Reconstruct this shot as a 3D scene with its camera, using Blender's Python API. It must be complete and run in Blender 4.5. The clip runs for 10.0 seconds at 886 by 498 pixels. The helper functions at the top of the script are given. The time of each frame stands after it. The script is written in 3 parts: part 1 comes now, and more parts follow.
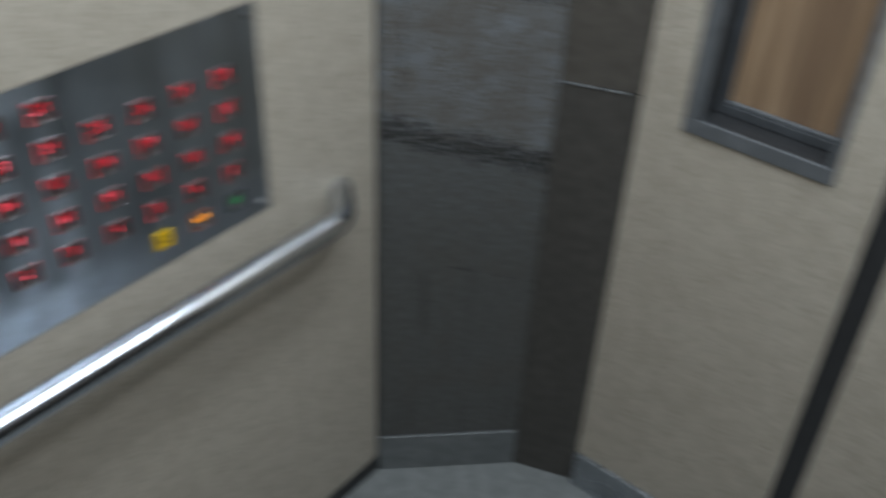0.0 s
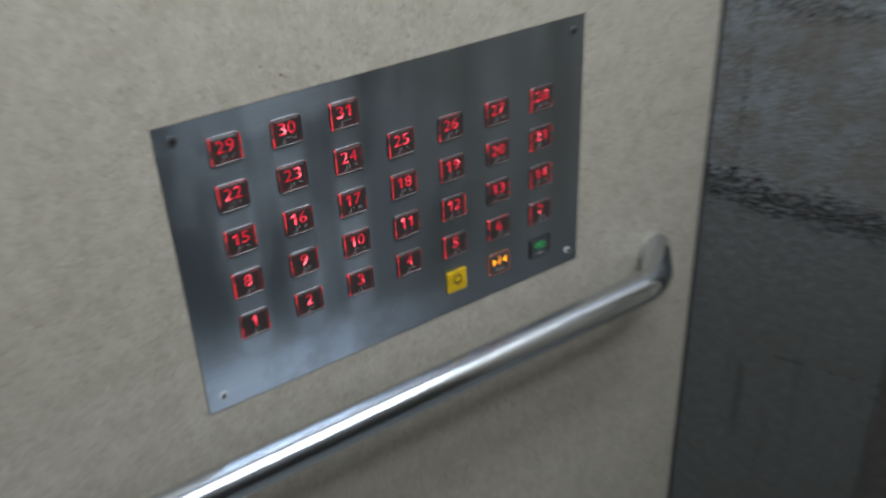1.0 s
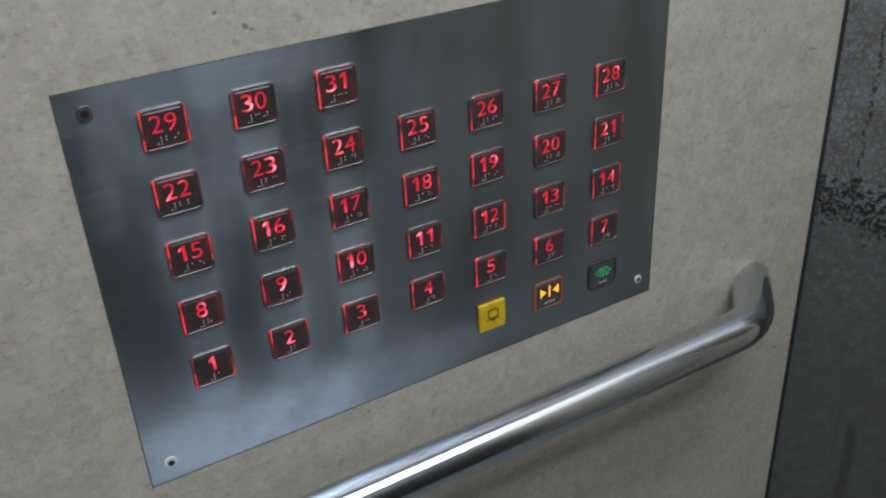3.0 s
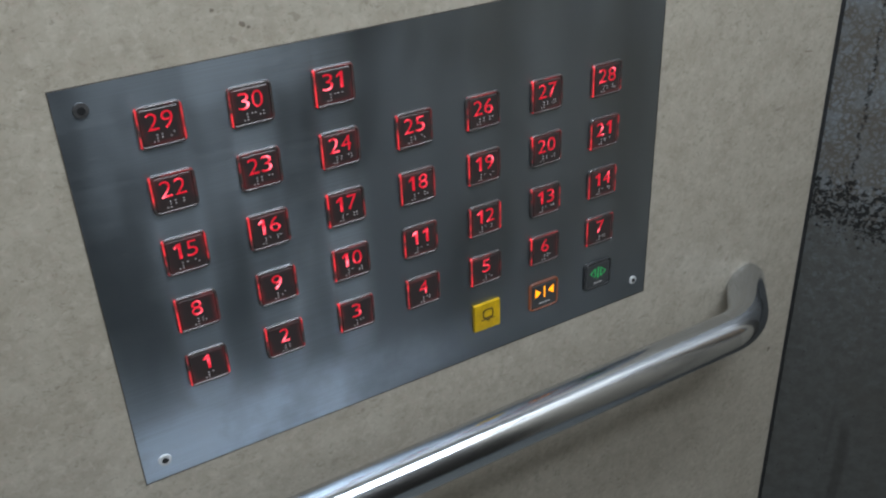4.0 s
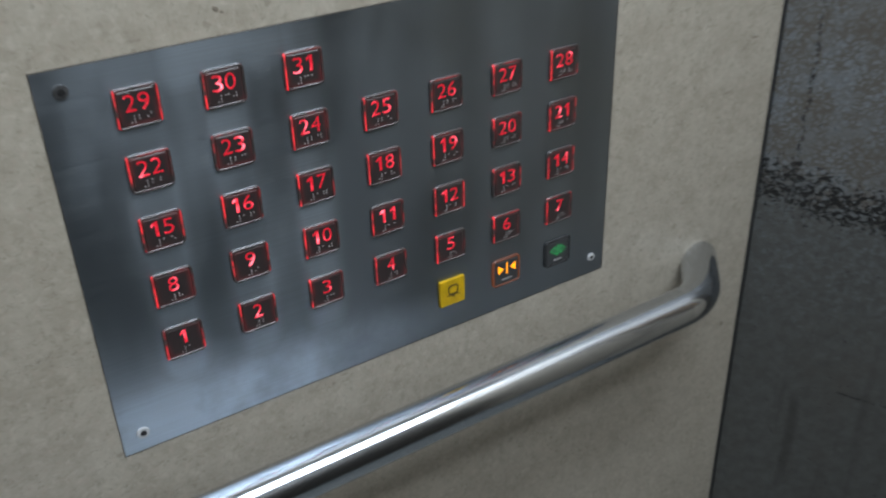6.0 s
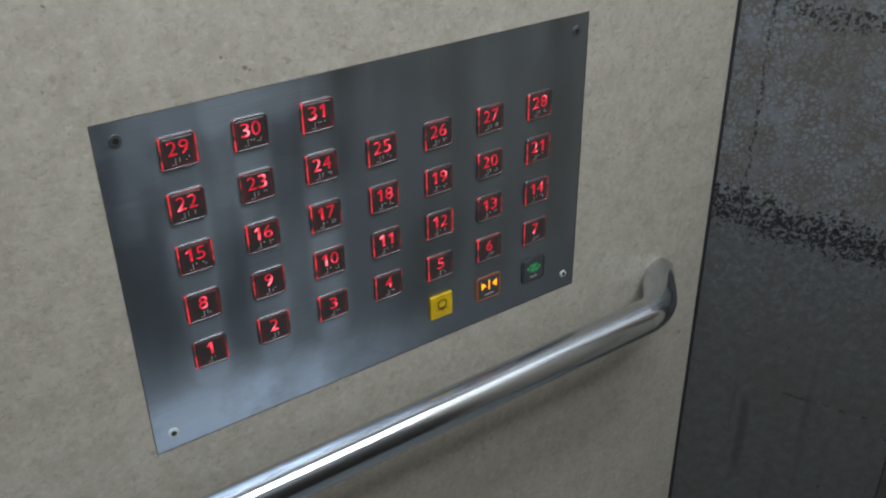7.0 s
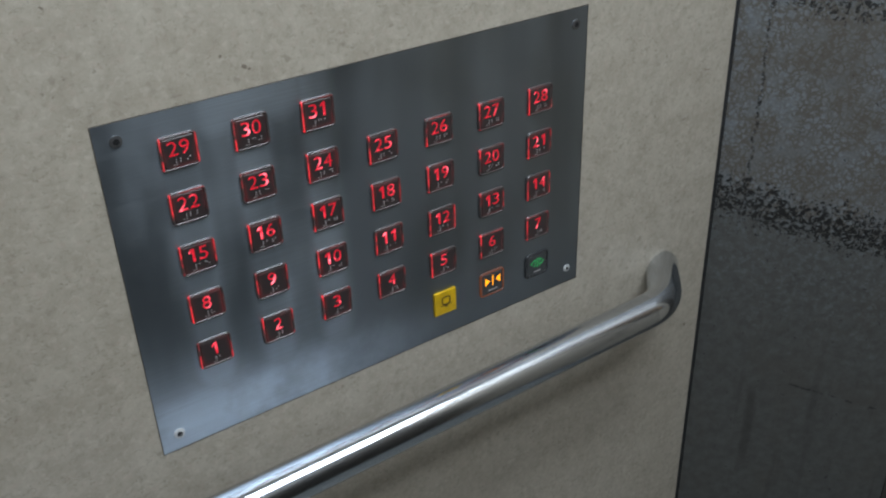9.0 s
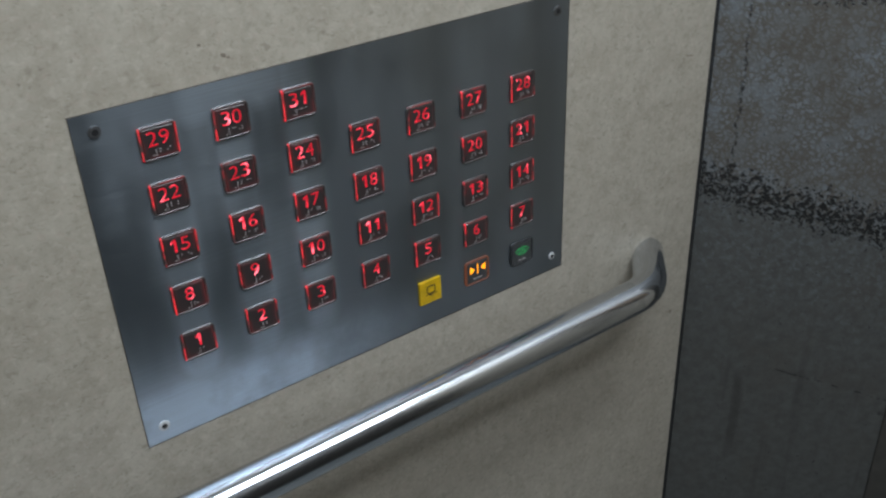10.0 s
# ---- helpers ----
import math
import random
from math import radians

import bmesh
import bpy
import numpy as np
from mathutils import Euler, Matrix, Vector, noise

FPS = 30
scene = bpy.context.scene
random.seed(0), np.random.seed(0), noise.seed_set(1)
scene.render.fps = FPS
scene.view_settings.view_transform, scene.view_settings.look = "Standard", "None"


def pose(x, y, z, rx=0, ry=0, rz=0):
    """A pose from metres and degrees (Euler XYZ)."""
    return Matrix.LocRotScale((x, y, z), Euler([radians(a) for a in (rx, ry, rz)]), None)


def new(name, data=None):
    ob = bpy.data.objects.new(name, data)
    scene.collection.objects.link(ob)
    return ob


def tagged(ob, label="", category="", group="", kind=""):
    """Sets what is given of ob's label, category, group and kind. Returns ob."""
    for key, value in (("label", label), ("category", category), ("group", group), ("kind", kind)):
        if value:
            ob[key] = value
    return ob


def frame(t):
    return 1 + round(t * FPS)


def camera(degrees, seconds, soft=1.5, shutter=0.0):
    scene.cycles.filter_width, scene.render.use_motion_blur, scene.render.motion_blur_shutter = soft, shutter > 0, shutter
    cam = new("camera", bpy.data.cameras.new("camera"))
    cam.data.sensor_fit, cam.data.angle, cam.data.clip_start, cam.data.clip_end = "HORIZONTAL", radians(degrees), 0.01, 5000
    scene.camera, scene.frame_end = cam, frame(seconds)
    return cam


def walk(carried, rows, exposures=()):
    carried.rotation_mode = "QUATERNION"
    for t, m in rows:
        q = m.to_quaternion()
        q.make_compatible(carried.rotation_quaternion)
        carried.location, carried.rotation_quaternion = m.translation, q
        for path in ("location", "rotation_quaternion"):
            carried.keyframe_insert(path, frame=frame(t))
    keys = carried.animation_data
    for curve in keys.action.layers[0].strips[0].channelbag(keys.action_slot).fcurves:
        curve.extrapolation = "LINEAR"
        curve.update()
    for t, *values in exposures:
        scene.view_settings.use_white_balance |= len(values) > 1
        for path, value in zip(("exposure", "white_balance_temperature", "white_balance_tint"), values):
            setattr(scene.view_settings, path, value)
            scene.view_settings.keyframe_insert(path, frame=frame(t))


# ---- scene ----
cam = camera(50.0, 10.0, 2.2, 1.0)
EXPOSURES = [(0.0, 0.13), (0.5, 0.14), (1.0, 0.15), (2.0, 0.11), (5.5, 0.09), (7.0, 0.10), (8.0, 0.07), (9.0, 0.03), (10.0, 0.02)]
PATH = [
    (0, -0.3551, -1.0024, 1.7696, -52.43, -36.84, 2.81),
    (0.2, -0.3752, -1.0053, 1.7768, -47.45, -36.20, 2.13),
    (0.3, -0.3881, -1.0110, 1.7653, -45.69, -35.25, 1.43),
    (0.5, -0.4241, -1.0031, 1.7382, -41.34, -32.92, 0.14),
    (0.7, -0.4167, -0.9685, 1.6864, -37.65, -31.45, -0.71),
    (1, -0.3037, -0.8509, 1.5919, -33.40, -30.85, -2.66),
    (1.2, -0.2539, -0.7751, 1.5435, -32.43, -30.75, -2.49),
    (1.5, -0.1838, -0.6967, 1.4762, -30.37, -30.07, -3.22),
    (2, -0.1461, -0.6589, 1.4480, -28.81, -29.29, -3.26),
    (2.5, -0.1434, -0.6584, 1.4490, -29.11, -29.50, -3.23),
    (4, -0.1441, -0.6593, 1.4497, -29.57, -29.61, -2.51),
    (4.5, -0.1489, -0.6531, 1.4515, -29.86, -29.91, -2.03),
    (5, -0.1467, -0.6563, 1.4496, -29.76, -29.80, -2.07),
    (5.5, -0.1474, -0.6516, 1.4496, -30.08, -30.10, -1.74),
    (5.7, -0.1482, -0.6605, 1.4400, -30.86, -30.09, -1.74),
    (6.8, -0.2470, -0.7597, 1.5294, -34.60, -29.93, -1.23),
    (7, -0.2449, -0.7595, 1.5313, -34.66, -29.78, -0.86),
    (7.5, -0.2466, -0.7632, 1.5320, -34.60, -29.68, -1.11),
    (8, -0.2438, -0.7628, 1.5317, -34.13, -29.59, -1.76),
    (8.5, -0.2442, -0.7601, 1.5283, -34.17, -29.63, -1.84),
    (9, -0.2441, -0.7606, 1.5284, -34.37, -29.86, -1.99),
    (9.5, -0.2415, -0.7626, 1.5286, -34.46, -30.15, -1.83),
    (10, -0.2401, -0.7648, 1.5223, -35.08, -30.26, -2.36),
]


walk(cam, [(t, pose(x, y, z, 90 + pitch, 0, yaw) @ pose(0, 0, 0, 0, 0, roll)) for t, x, y, z, yaw, pitch, roll in PATH],
     exposures=EXPOSURES)

# ---- world and light: a closed lift car, lit by two diffusers in its ceiling ----
world = bpy.data.worlds.new("world")
scene.world = world
world.use_nodes = True
world.node_tree.nodes["Background"].inputs[0].default_value = (0.02, 0.02, 0.022, 1)
world.node_tree.nodes["Background"].inputs[1].default_value = 0.3
LAMP_COLOUR = (0.865, 0.965, 1.065)
LAMP_STRENGTH = 15.0

# ---- plan, in metres: x along the panelled wall, y into it, z up from the floor ----
EDGE = 0.735                     # where the panelled wall ends
LEFT = -0.318                    # its other end
EAST = 1.016                     # face of the wall with the viewing recess
SOUTH = -1.55
HIGH = 2.39
PITCH_X, PITCH_Z = 0.06875, 0.05336
FIRST_Z = 0.9838                 # height of the lowest number row
PANEL = (-0.0698, 0.4802, 0.8855, 1.2362)   # x from, x to, z from, z to


# ---- materials ----
def material(name, colour=(0.5, 0.5, 0.5), rough=0.5, metal=0.0):
    m = bpy.data.materials.new(name)
    m.use_nodes = True
    b = m.node_tree.nodes["Principled BSDF"]
    b.inputs["Base Color"].default_value = (*colour, 1)
    b.inputs["Roughness"].default_value = rough
    b.inputs["Metallic"].default_value = metal
    return m


class Nodes:
    """Short ways to add and join nodes of one material."""

    def __init__(self, m):
        self.tree = m.node_tree
        self.b = self.tree.nodes["Principled BSDF"]
        self.where = self.add("ShaderNodeTexCoord").outputs["Object"]

    def add(self, kind, **values):
        n = self.tree.nodes.new(kind)
        for key, value in values.items():
            n.inputs[key].default_value = value
        return n

    def join(self, a, b):
        self.tree.links.new(a, b)

    def scaled(self, scale, turn=(0, 0, 0), shift=(0, 0, 0)):
        n = self.add("ShaderNodeMapping", Scale=scale, Rotation=turn, Location=shift)
        self.join(self.where, n.inputs["Vector"])
        return n.outputs[0]

    def noise(self, scale, detail=3.0, rough=0.55, at=None, distortion=0.0):
        n = self.add("ShaderNodeTexNoise", Scale=scale, Detail=detail, Roughness=rough, Distortion=distortion)
        self.join(at or self.where, n.inputs["Vector"])
        return n.outputs["Fac"]

    def voronoi(self, scale, at=None, feature="F1"):
        n = self.add("ShaderNodeTexVoronoi", Scale=scale)
        n.feature = feature
        self.join(at or self.where, n.inputs["Vector"])
        return n.outputs["Distance"]

    def span(self, value, a, b, to_a=0.0, to_b=1.0):
        n = self.tree.nodes.new("ShaderNodeMapRange")
        n.interpolation_type = "SMOOTHSTEP"
        for i, v in enumerate((a, b, to_a, to_b)):
            n.inputs[i + 1].default_value = v
        self.join(value, n.inputs[0])
        return n.outputs[0]

    def math(self, how, a, b):
        n = self.tree.nodes.new("ShaderNodeMath")
        n.operation = how
        for i, v in enumerate((a, b)):
            if isinstance(v, (int, float)):
                n.inputs[i].default_value = v
            else:
                self.join(v, n.inputs[i])
        return n.outputs[0]

    def mix(self, fac, a, b):
        n = self.tree.nodes.new("ShaderNodeMix")
        n.data_type = "RGBA"
        self.join(fac, n.inputs[0])
        for i, v in ((6, a), (7, b)):
            if isinstance(v, tuple):
                n.inputs[i].default_value = (*v, 1)
            else:
                self.join(v, n.inputs[i])
        return n.outputs[2]

    def axes(self):
        n = self.add("ShaderNodeSeparateXYZ")
        self.join(self.where, n.inputs[0])
        return n.outputs

    def bump(self, height, strength=0.2, distance=0.002):
        n = self.add("ShaderNodeBump", Strength=strength, Distance=distance)
        self.join(height, n.inputs["Height"])
        self.join(n.outputs[0], self.b.inputs["Normal"])

    def colour(self, c):
        self.join(c, self.b.inputs["Base Color"])

    def rough(self, r):
        self.join(r, self.b.inputs["Roughness"])


def laminate_material():
    """Beige laminate with a stone print: soft mottling, pale flecks, ragged olive smudges and small dark specks."""
    m = material("beige_laminate", rough=0.42)
    n = Nodes(m)
    cloud = n.span(n.noise(30, 6, 0.7), 0.3, 0.7)
    c = n.mix(cloud, (0.392, 0.350, 0.284), (0.484, 0.443, 0.370))
    rosy = n.span(n.noise(110, 3, 0.6, n.scaled((1, 1, 1), shift=(5, 3, 8))), 0.5, 0.72, 0, 0.4)
    c = n.mix(rosy, c, (0.47, 0.388, 0.325))
    grain = n.noise(125, 4, 0.66, distortion=0.6)
    c = n.mix(n.span(grain, 0.50, 0.72, 0, 0.42), c, (0.615, 0.575, 0.50))
    c = n.mix(n.span(grain, 0.47, 0.30, 0, 0.42), c, (0.265, 0.230, 0.178))
    gate = n.span(n.noise(24, 3, 0.6, n.scaled((1, 1, 1.3), shift=(7, 2, 4))), 0.40, 0.60, 0.25, 1.0)
    smudge = n.span(n.noise(105, 5, 0.72, n.scaled((1, 1, 1.3), shift=(3, 1, 2)), 0.9), 0.54, 0.68)
    c = n.mix(n.math("MULTIPLY", n.math("MULTIPLY", smudge, gate), 0.5), c, (0.225, 0.192, 0.145))
    rag = n.span(n.noise(190, 3, 0.65, n.scaled((0.75, 1, 1.4), (0, 0.5, 0), (9, 4, 1)), 1.0), 0.61, 0.69)
    c = n.mix(n.math("MULTIPLY", n.math("MULTIPLY", rag, gate), 0.45), c, (0.14, 0.118, 0.09))
    n.colour(c)
    n.rough(n.span(n.noise(14, 3), 0.3, 0.7, 0.36, 0.5))
    n.bump(n.noise(320, 2, 0.5), 0.05, 0.0006)
    return m


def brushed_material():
    """Stainless plate with a horizontal grain, rubbed in upright bands round the button columns; reflected light is
    painted in on the left.
    """
    m = material("brushed_steel", (0.36, 0.385, 0.42), 0.36, 1.0)
    n = Nodes(m)
    grain = n.noise(1, 4, 0.6, n.scaled((5, 5, 900)))
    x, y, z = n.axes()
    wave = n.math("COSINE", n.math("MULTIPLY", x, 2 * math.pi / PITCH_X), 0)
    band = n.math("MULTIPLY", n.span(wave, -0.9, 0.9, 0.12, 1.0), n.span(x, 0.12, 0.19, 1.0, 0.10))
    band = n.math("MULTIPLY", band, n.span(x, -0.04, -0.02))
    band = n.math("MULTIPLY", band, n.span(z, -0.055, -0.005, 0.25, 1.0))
    # Paler lower left: a mirrored glow put into the colour.
    low_sheen = n.math("MULTIPLY", n.span(z, -0.015, -0.07), n.span(x, 0.30, 0.06))
    low_sheen = n.math("MULTIPLY", low_sheen, n.span(n.noise(16, 4, 0.6), 0.3, 0.7, 0.25, 0.85))
    # Paler top left: a painted reflection as well.
    top_sheen = n.math("MULTIPLY", n.span(z, 0.205, 0.235), n.math("MULTIPLY", n.span(x, -0.045, -0.01), n.span(x, 0.10, 0.17, 1, 0)))
    band = n.math("MAXIMUM", band, n.math("MAXIMUM", low_sheen, n.math("MULTIPLY", top_sheen, 0.75)))
    # Lighter left, darker right: what the plate would mirror, kept in its colour.
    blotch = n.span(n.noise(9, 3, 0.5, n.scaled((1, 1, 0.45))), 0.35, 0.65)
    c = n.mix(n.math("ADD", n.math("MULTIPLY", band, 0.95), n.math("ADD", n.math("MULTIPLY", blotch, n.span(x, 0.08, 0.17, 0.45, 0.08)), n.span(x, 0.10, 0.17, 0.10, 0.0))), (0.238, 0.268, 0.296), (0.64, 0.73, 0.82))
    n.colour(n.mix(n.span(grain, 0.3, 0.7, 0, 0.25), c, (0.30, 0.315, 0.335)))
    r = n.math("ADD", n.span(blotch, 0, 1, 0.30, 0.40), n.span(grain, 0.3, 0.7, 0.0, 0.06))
    n.rough(r)
    n.b.inputs["Anisotropic"].default_value = 0.55
    n.b.inputs["Anisotropic Rotation"].default_value = 0.25
    tangent = n.add("ShaderNodeCombineXYZ", X=1.0)
    n.join(tangent.outputs[0], n.b.inputs["Tangent"])
    n.bump(grain, 0.05, 0.0005)
    return m


def chrome_material(name, turned, share):
    m = material(name, (0.55, 0.585, 0.635), 0.13, 1.0)
    n = Nodes(m)
    n.b.inputs["Roughness"].default_value = 0.30 if turned else 0.2
    n.b.inputs["Anisotropic"].default_value = turned
    tangent = n.add("ShaderNodeCombineXYZ", X=1.0)
    n.join(tangent.outputs[0], n.b.inputs["Tangent"])
    # a clear polish over the fine turning marks
    polish = n.tree.nodes.new("ShaderNodeBsdfPrincipled")
    polish.inputs["Base Color"].default_value = (0.60, 0.63, 0.675, 1)
    polish.inputs["Metallic"].default_value = 1.0
    polish.inputs["Roughness"].default_value = 0.155 if turned else 0.08
    both = n.add("ShaderNodeMixShader", Fac=share)
    n.join(n.b.outputs[0], both.inputs[1])
    n.join(polish.outputs[0], both.inputs[2])
    n.join(both.outputs[0], n.tree.nodes["Material Output"].inputs["Surface"])
    return m


def stained_steel_material():
    """Dark steel of the corner: blue-grey flakes in a net of brown veins, a slanting belt of black crazing and a dull lower part with runs."""
    m = material("stained_steel", (0.1, 0.105, 0.11), 0.5, 0.22)
    n = Nodes(m)
    x, y, z = n.axes()   # x runs along the panel from its left edge, z up from the floor
    wobble = n.math("MULTIPLY", n.math("SUBTRACT", n.noise(16, 4, 0.6), 0.5), 0.05)
    # height over the middle of the slanting belt
    over = n.math("ADD", n.math("SUBTRACT", n.math("ADD", z, n.math("MULTIPLY", x, BELT_SLOPE)), BELT_Z), wobble)
    flake = n.noise(95, 3, 0.58)
    warp = n.add("ShaderNodeTexNoise", Scale=70.0, Detail=4.0, Roughness=0.65)
    n.join(n.where, warp.inputs["Vector"])
    bent = n.add("ShaderNodeMix")
    bent.data_type = "VECTOR"
    bent.inputs[0].default_value = 0.022
    n.join(n.where, bent.inputs[4])
    n.join(warp.outputs["Color"], bent.inputs[5])
    gap = n.voronoi(118, bent.outputs[1], "DISTANCE_TO_EDGE")
    net = n.math("MULTIPLY", n.span(gap, 0.04, 0.24, 1, 0), n.span(n.noise(30, 3, 0.6), 0.34, 0.54, 0.25, 1.0))
    steel = n.mix(n.span(n.noise(240, 3, 0.6), 0.3, 0.7), (0.160, 0.176, 0.190), (0.236, 0.258, 0.274))
    bloom = n.mix(n.math("MULTIPLY", net, 0.82), steel, (0.112, 0.094, 0.074))
    dull = n.mix(n.span(n.noise(60, 4, 0.65), 0.3, 0.7), (0.088, 0.088, 0.083), (0.120, 0.122, 0.119))
    dull = n.mix(n.span(n.noise(9, 3, 0.6), 0.45, 0.7, 0, 0.5), dull, (0.098, 0.090, 0.080))
    # flakes go on below the belt and thin out downwards
    patch = n.span(n.math("ADD", over, n.math("MULTIPLY", n.math("SUBTRACT", n.noise(30, 4, 0.65), 0.5), 0.55)), -0.30, 0.0)
    spot = n.math("MULTIPLY", patch, n.math("SUBTRACT", n.span(flake, 0.42, 0.58, 0, 0.8), n.math("MULTIPLY", net, 0.6)))
    low = n.mix(spot, dull, (0.155, 0.168, 0.178))
    c = n.mix(n.span(over, -0.045, 0.03), low, bloom)
    brown = n.math("MULTIPLY", n.span(over, -0.02, 0.05), n.span(n.noise(11, 3), 0.42, 0.62, 0, 0.45))
    c = n.mix(brown, c, (0.118, 0.102, 0.083))
    # black crazing, dense in the middle of the belt and broken towards its rims
    blot = n.noise(150, 4, 0.62, distortion=0.8)
    half = n.math("ABSOLUTE", over, 0)
    craze = n.span(n.math("SUBTRACT", blot, n.span(half, 0.006, 0.062, 0.0, 0.22)), 0.445, 0.495)
    c = n.mix(n.math("MULTIPLY", craze, 0.95), c, (0.012, 0.012, 0.012))
    rise = n.math("SUBTRACT", n.math("ADD", n.math("ADD", z, n.math("MULTIPLY", x, 0.16)), wobble), TOP_Z)
    high = n.math("MULTIPLY", n.span(n.math("SUBTRACT", blot, n.span(n.math("ABSOLUTE", rise, 0), 0.0, 0.032, 0.0, 0.20)), 0.49, 0.54), n.span(x, 0.03, 0.07))
    c = n.mix(n.math("MULTIPLY", high, 0.9), c, (0.014, 0.014, 0.014))
    # a dotted upright line of corrosion near the left edge, above the belt
    stray = n.math("MULTIPLY", n.math("SUBTRACT", n.noise(60, 4, 0.75), 0.5), 0.020)
    line = n.math("ABSOLUTE", n.math("SUBTRACT", x, n.math("ADD", 0.041, stray)), 0)
    dots = n.math("MULTIPLY", n.span(line, 0.0010, 0.0036, 1, 0), n.span(n.noise(150, 3, 0.6), 0.46, 0.54))
    c = n.mix(n.math("MULTIPLY", n.math("MULTIPLY", dots, n.span(over, -0.01, 0.01)), 0.9), c, (0.016, 0.015, 0.014))
    # a broken slanting scratch and two dark runs in the lower part
    slit = n.math("ABSOLUTE", n.math("ADD", n.math("SUBTRACT", n.math("ADD", z, n.math("MULTIPLY", x, 0.27)), 0.637), n.math("MULTIPLY", wobble, 0.2)), 0)
    slit = n.math("MULTIPLY", n.math("MULTIPLY", n.span(slit, 0.0006, 0.0022, 1, 0), n.span(x, 0.13, 0.16)), n.span(n.noise(70, 3), 0.48, 0.56))
    c = n.mix(n.math("MULTIPLY", slit, 0.85), c, (0.02, 0.02, 0.02))
    run = n.math("ABSOLUTE", n.math("SUBTRACT", x, n.math("ADD", 0.094, n.math("MULTIPLY", wobble, 0.25))), 0)
    run = n.math("MULTIPLY", n.span(run, 0.003, 0.011, 1, 0), n.math("MULTIPLY", n.span(z, 0.40, 0.46), n.span(z, 0.57, 0.60, 1, 0)))
    runs = n.math("MULTIPLY", n.span(n.noise(1, 3, 0.5, n.scaled((45, 45, 3))), 0.55, 0.72, 0, 0.4), n.span(over, -0.3, -0.12, 1, 0))
    c = n.mix(n.math("MAXIMUM", n.math("MULTIPLY", run, 0.55), runs), c, (0.05, 0.046, 0.042))
    n.colour(c)
    n.rough(n.span(n.noise(50, 3), 0.3, 0.7, 0.42, 0.6))
    n.bump(n.noise(150, 3, 0.6), 0.12, 0.001)
    return m


def dull_metal(name, colour, rough=0.45, metal=0.6, scale=40):
    m = material(name, colour, rough, metal)
    n = Nodes(m)
    dark = tuple(v * 0.72 for v in colour)
    c = n.mix(n.span(n.noise(scale, 4, 0.6), 0.3, 0.7), dark, colour)
    n.colour(n.mix(n.span(n.noise(6, 3), 0.4, 0.7, 0, 0.5), c, dark))
    n.rough(n.span(n.noise(scale * 2, 2), 0.3, 0.7, rough - 0.07, rough + 0.08))
    n.bump(n.noise(scale * 5, 2), 0.06, 0.001)
    return m


def wood_material():
    m = material("wood_board", (0.2, 0.12, 0.07), 0.45)
    n = Nodes(m)
    grain = n.noise(1, 4, 0.6, n.scaled((60, 60, 4)), 0.8)
    c = n.mix(n.span(grain, 0.3, 0.7), (0.20, 0.125, 0.072), (0.36, 0.25, 0.155))
    c = n.mix(n.span(n.noise(1, 2, 0.5, n.scaled((22, 22, 1.5))), 0.5, 0.64, 0, 0.7), c, (0.15, 0.095, 0.06))
    n.colour(c)
    n.bump(grain, 0.1, 0.001)
    return m


def floor_material():
    m = material("vinyl_floor", (0.2, 0.21, 0.2), 0.45)
    n = Nodes(m)
    c = n.mix(n.span(n.noise(30, 4, 0.6), 0.3, 0.7), (0.15, 0.16, 0.158), (0.21, 0.222, 0.218))
    n.colour(n.mix(n.span(n.noise(260, 2), 0.62, 0.7, 0, 0.4), c, (0.33, 0.34, 0.33)))
    n.rough(n.span(n.noise(12, 3), 0.3, 0.7, 0.35, 0.55))
    return m


def glow_material(name, colour, strength, body=(0.02, 0.02, 0.02), rough=0.3):
    m = material(name, body, rough)
    m.node_tree.nodes["Principled BSDF"].inputs["Emission Color"].default_value = (*colour, 1)
    m.node_tree.nodes["Principled BSDF"].inputs["Emission Strength"].default_value = strength
    return m


def rim_material():
    """Clear red collar of a button, lit from inside by one diode: brightest along its left and upper edges, and uneven from one to the next."""
    m = material("red_collar", (0.15, 0.14, 0.14), 0.3, 0.7)
    n = Nodes(m)
    x, y, z = n.axes()
    info = n.add("ShaderNodeObjectInfo").outputs["Random"]
    left = n.math("MULTIPLY", n.span(x, -0.0153, -0.0160, 0, 1), n.span(x, -0.0168, -0.0174, 1, 0))
    right = n.math("MULTIPLY", n.math("MULTIPLY", n.span(x, 0.0153, 0.0160, 0, 1), n.span(x, 0.0168, 0.0174, 1, 0)), n.span(info, 0.3, 1.0, 0.05, 0.7))
    top = n.math("MULTIPLY", n.math("MULTIPLY", n.span(z, 0.0139, 0.0146, 0, 1), n.span(z, 0.0154, 0.0160, 1, 0)), n.span(info, 0.0, 0.7, 0.28, 0.02))
    at = n.add("ShaderNodeVectorMath")
    n.join(n.where, at.inputs[0])
    shift = n.add("ShaderNodeCombineXYZ")
    n.join(n.math("MULTIPLY", info, 50), shift.inputs[0])
    n.join(shift.outputs[0], at.inputs[1])
    uneven = n.span(n.noise(75, 2, 0.5, at.outputs[0]), 0.40, 0.64, 0.0, 1.0)
    lit = n.math("MULTIPLY", n.math("ADD", n.math("ADD", left, right), n.math("ADD", top, 0.015)), uneven)
    n.b.inputs["Emission Color"].default_value = (1.0, 0.015, 0.03, 1)
    n.join(n.math("MULTIPLY", lit, RIM_GLOW), n.b.inputs["Emission Strength"])
    return m


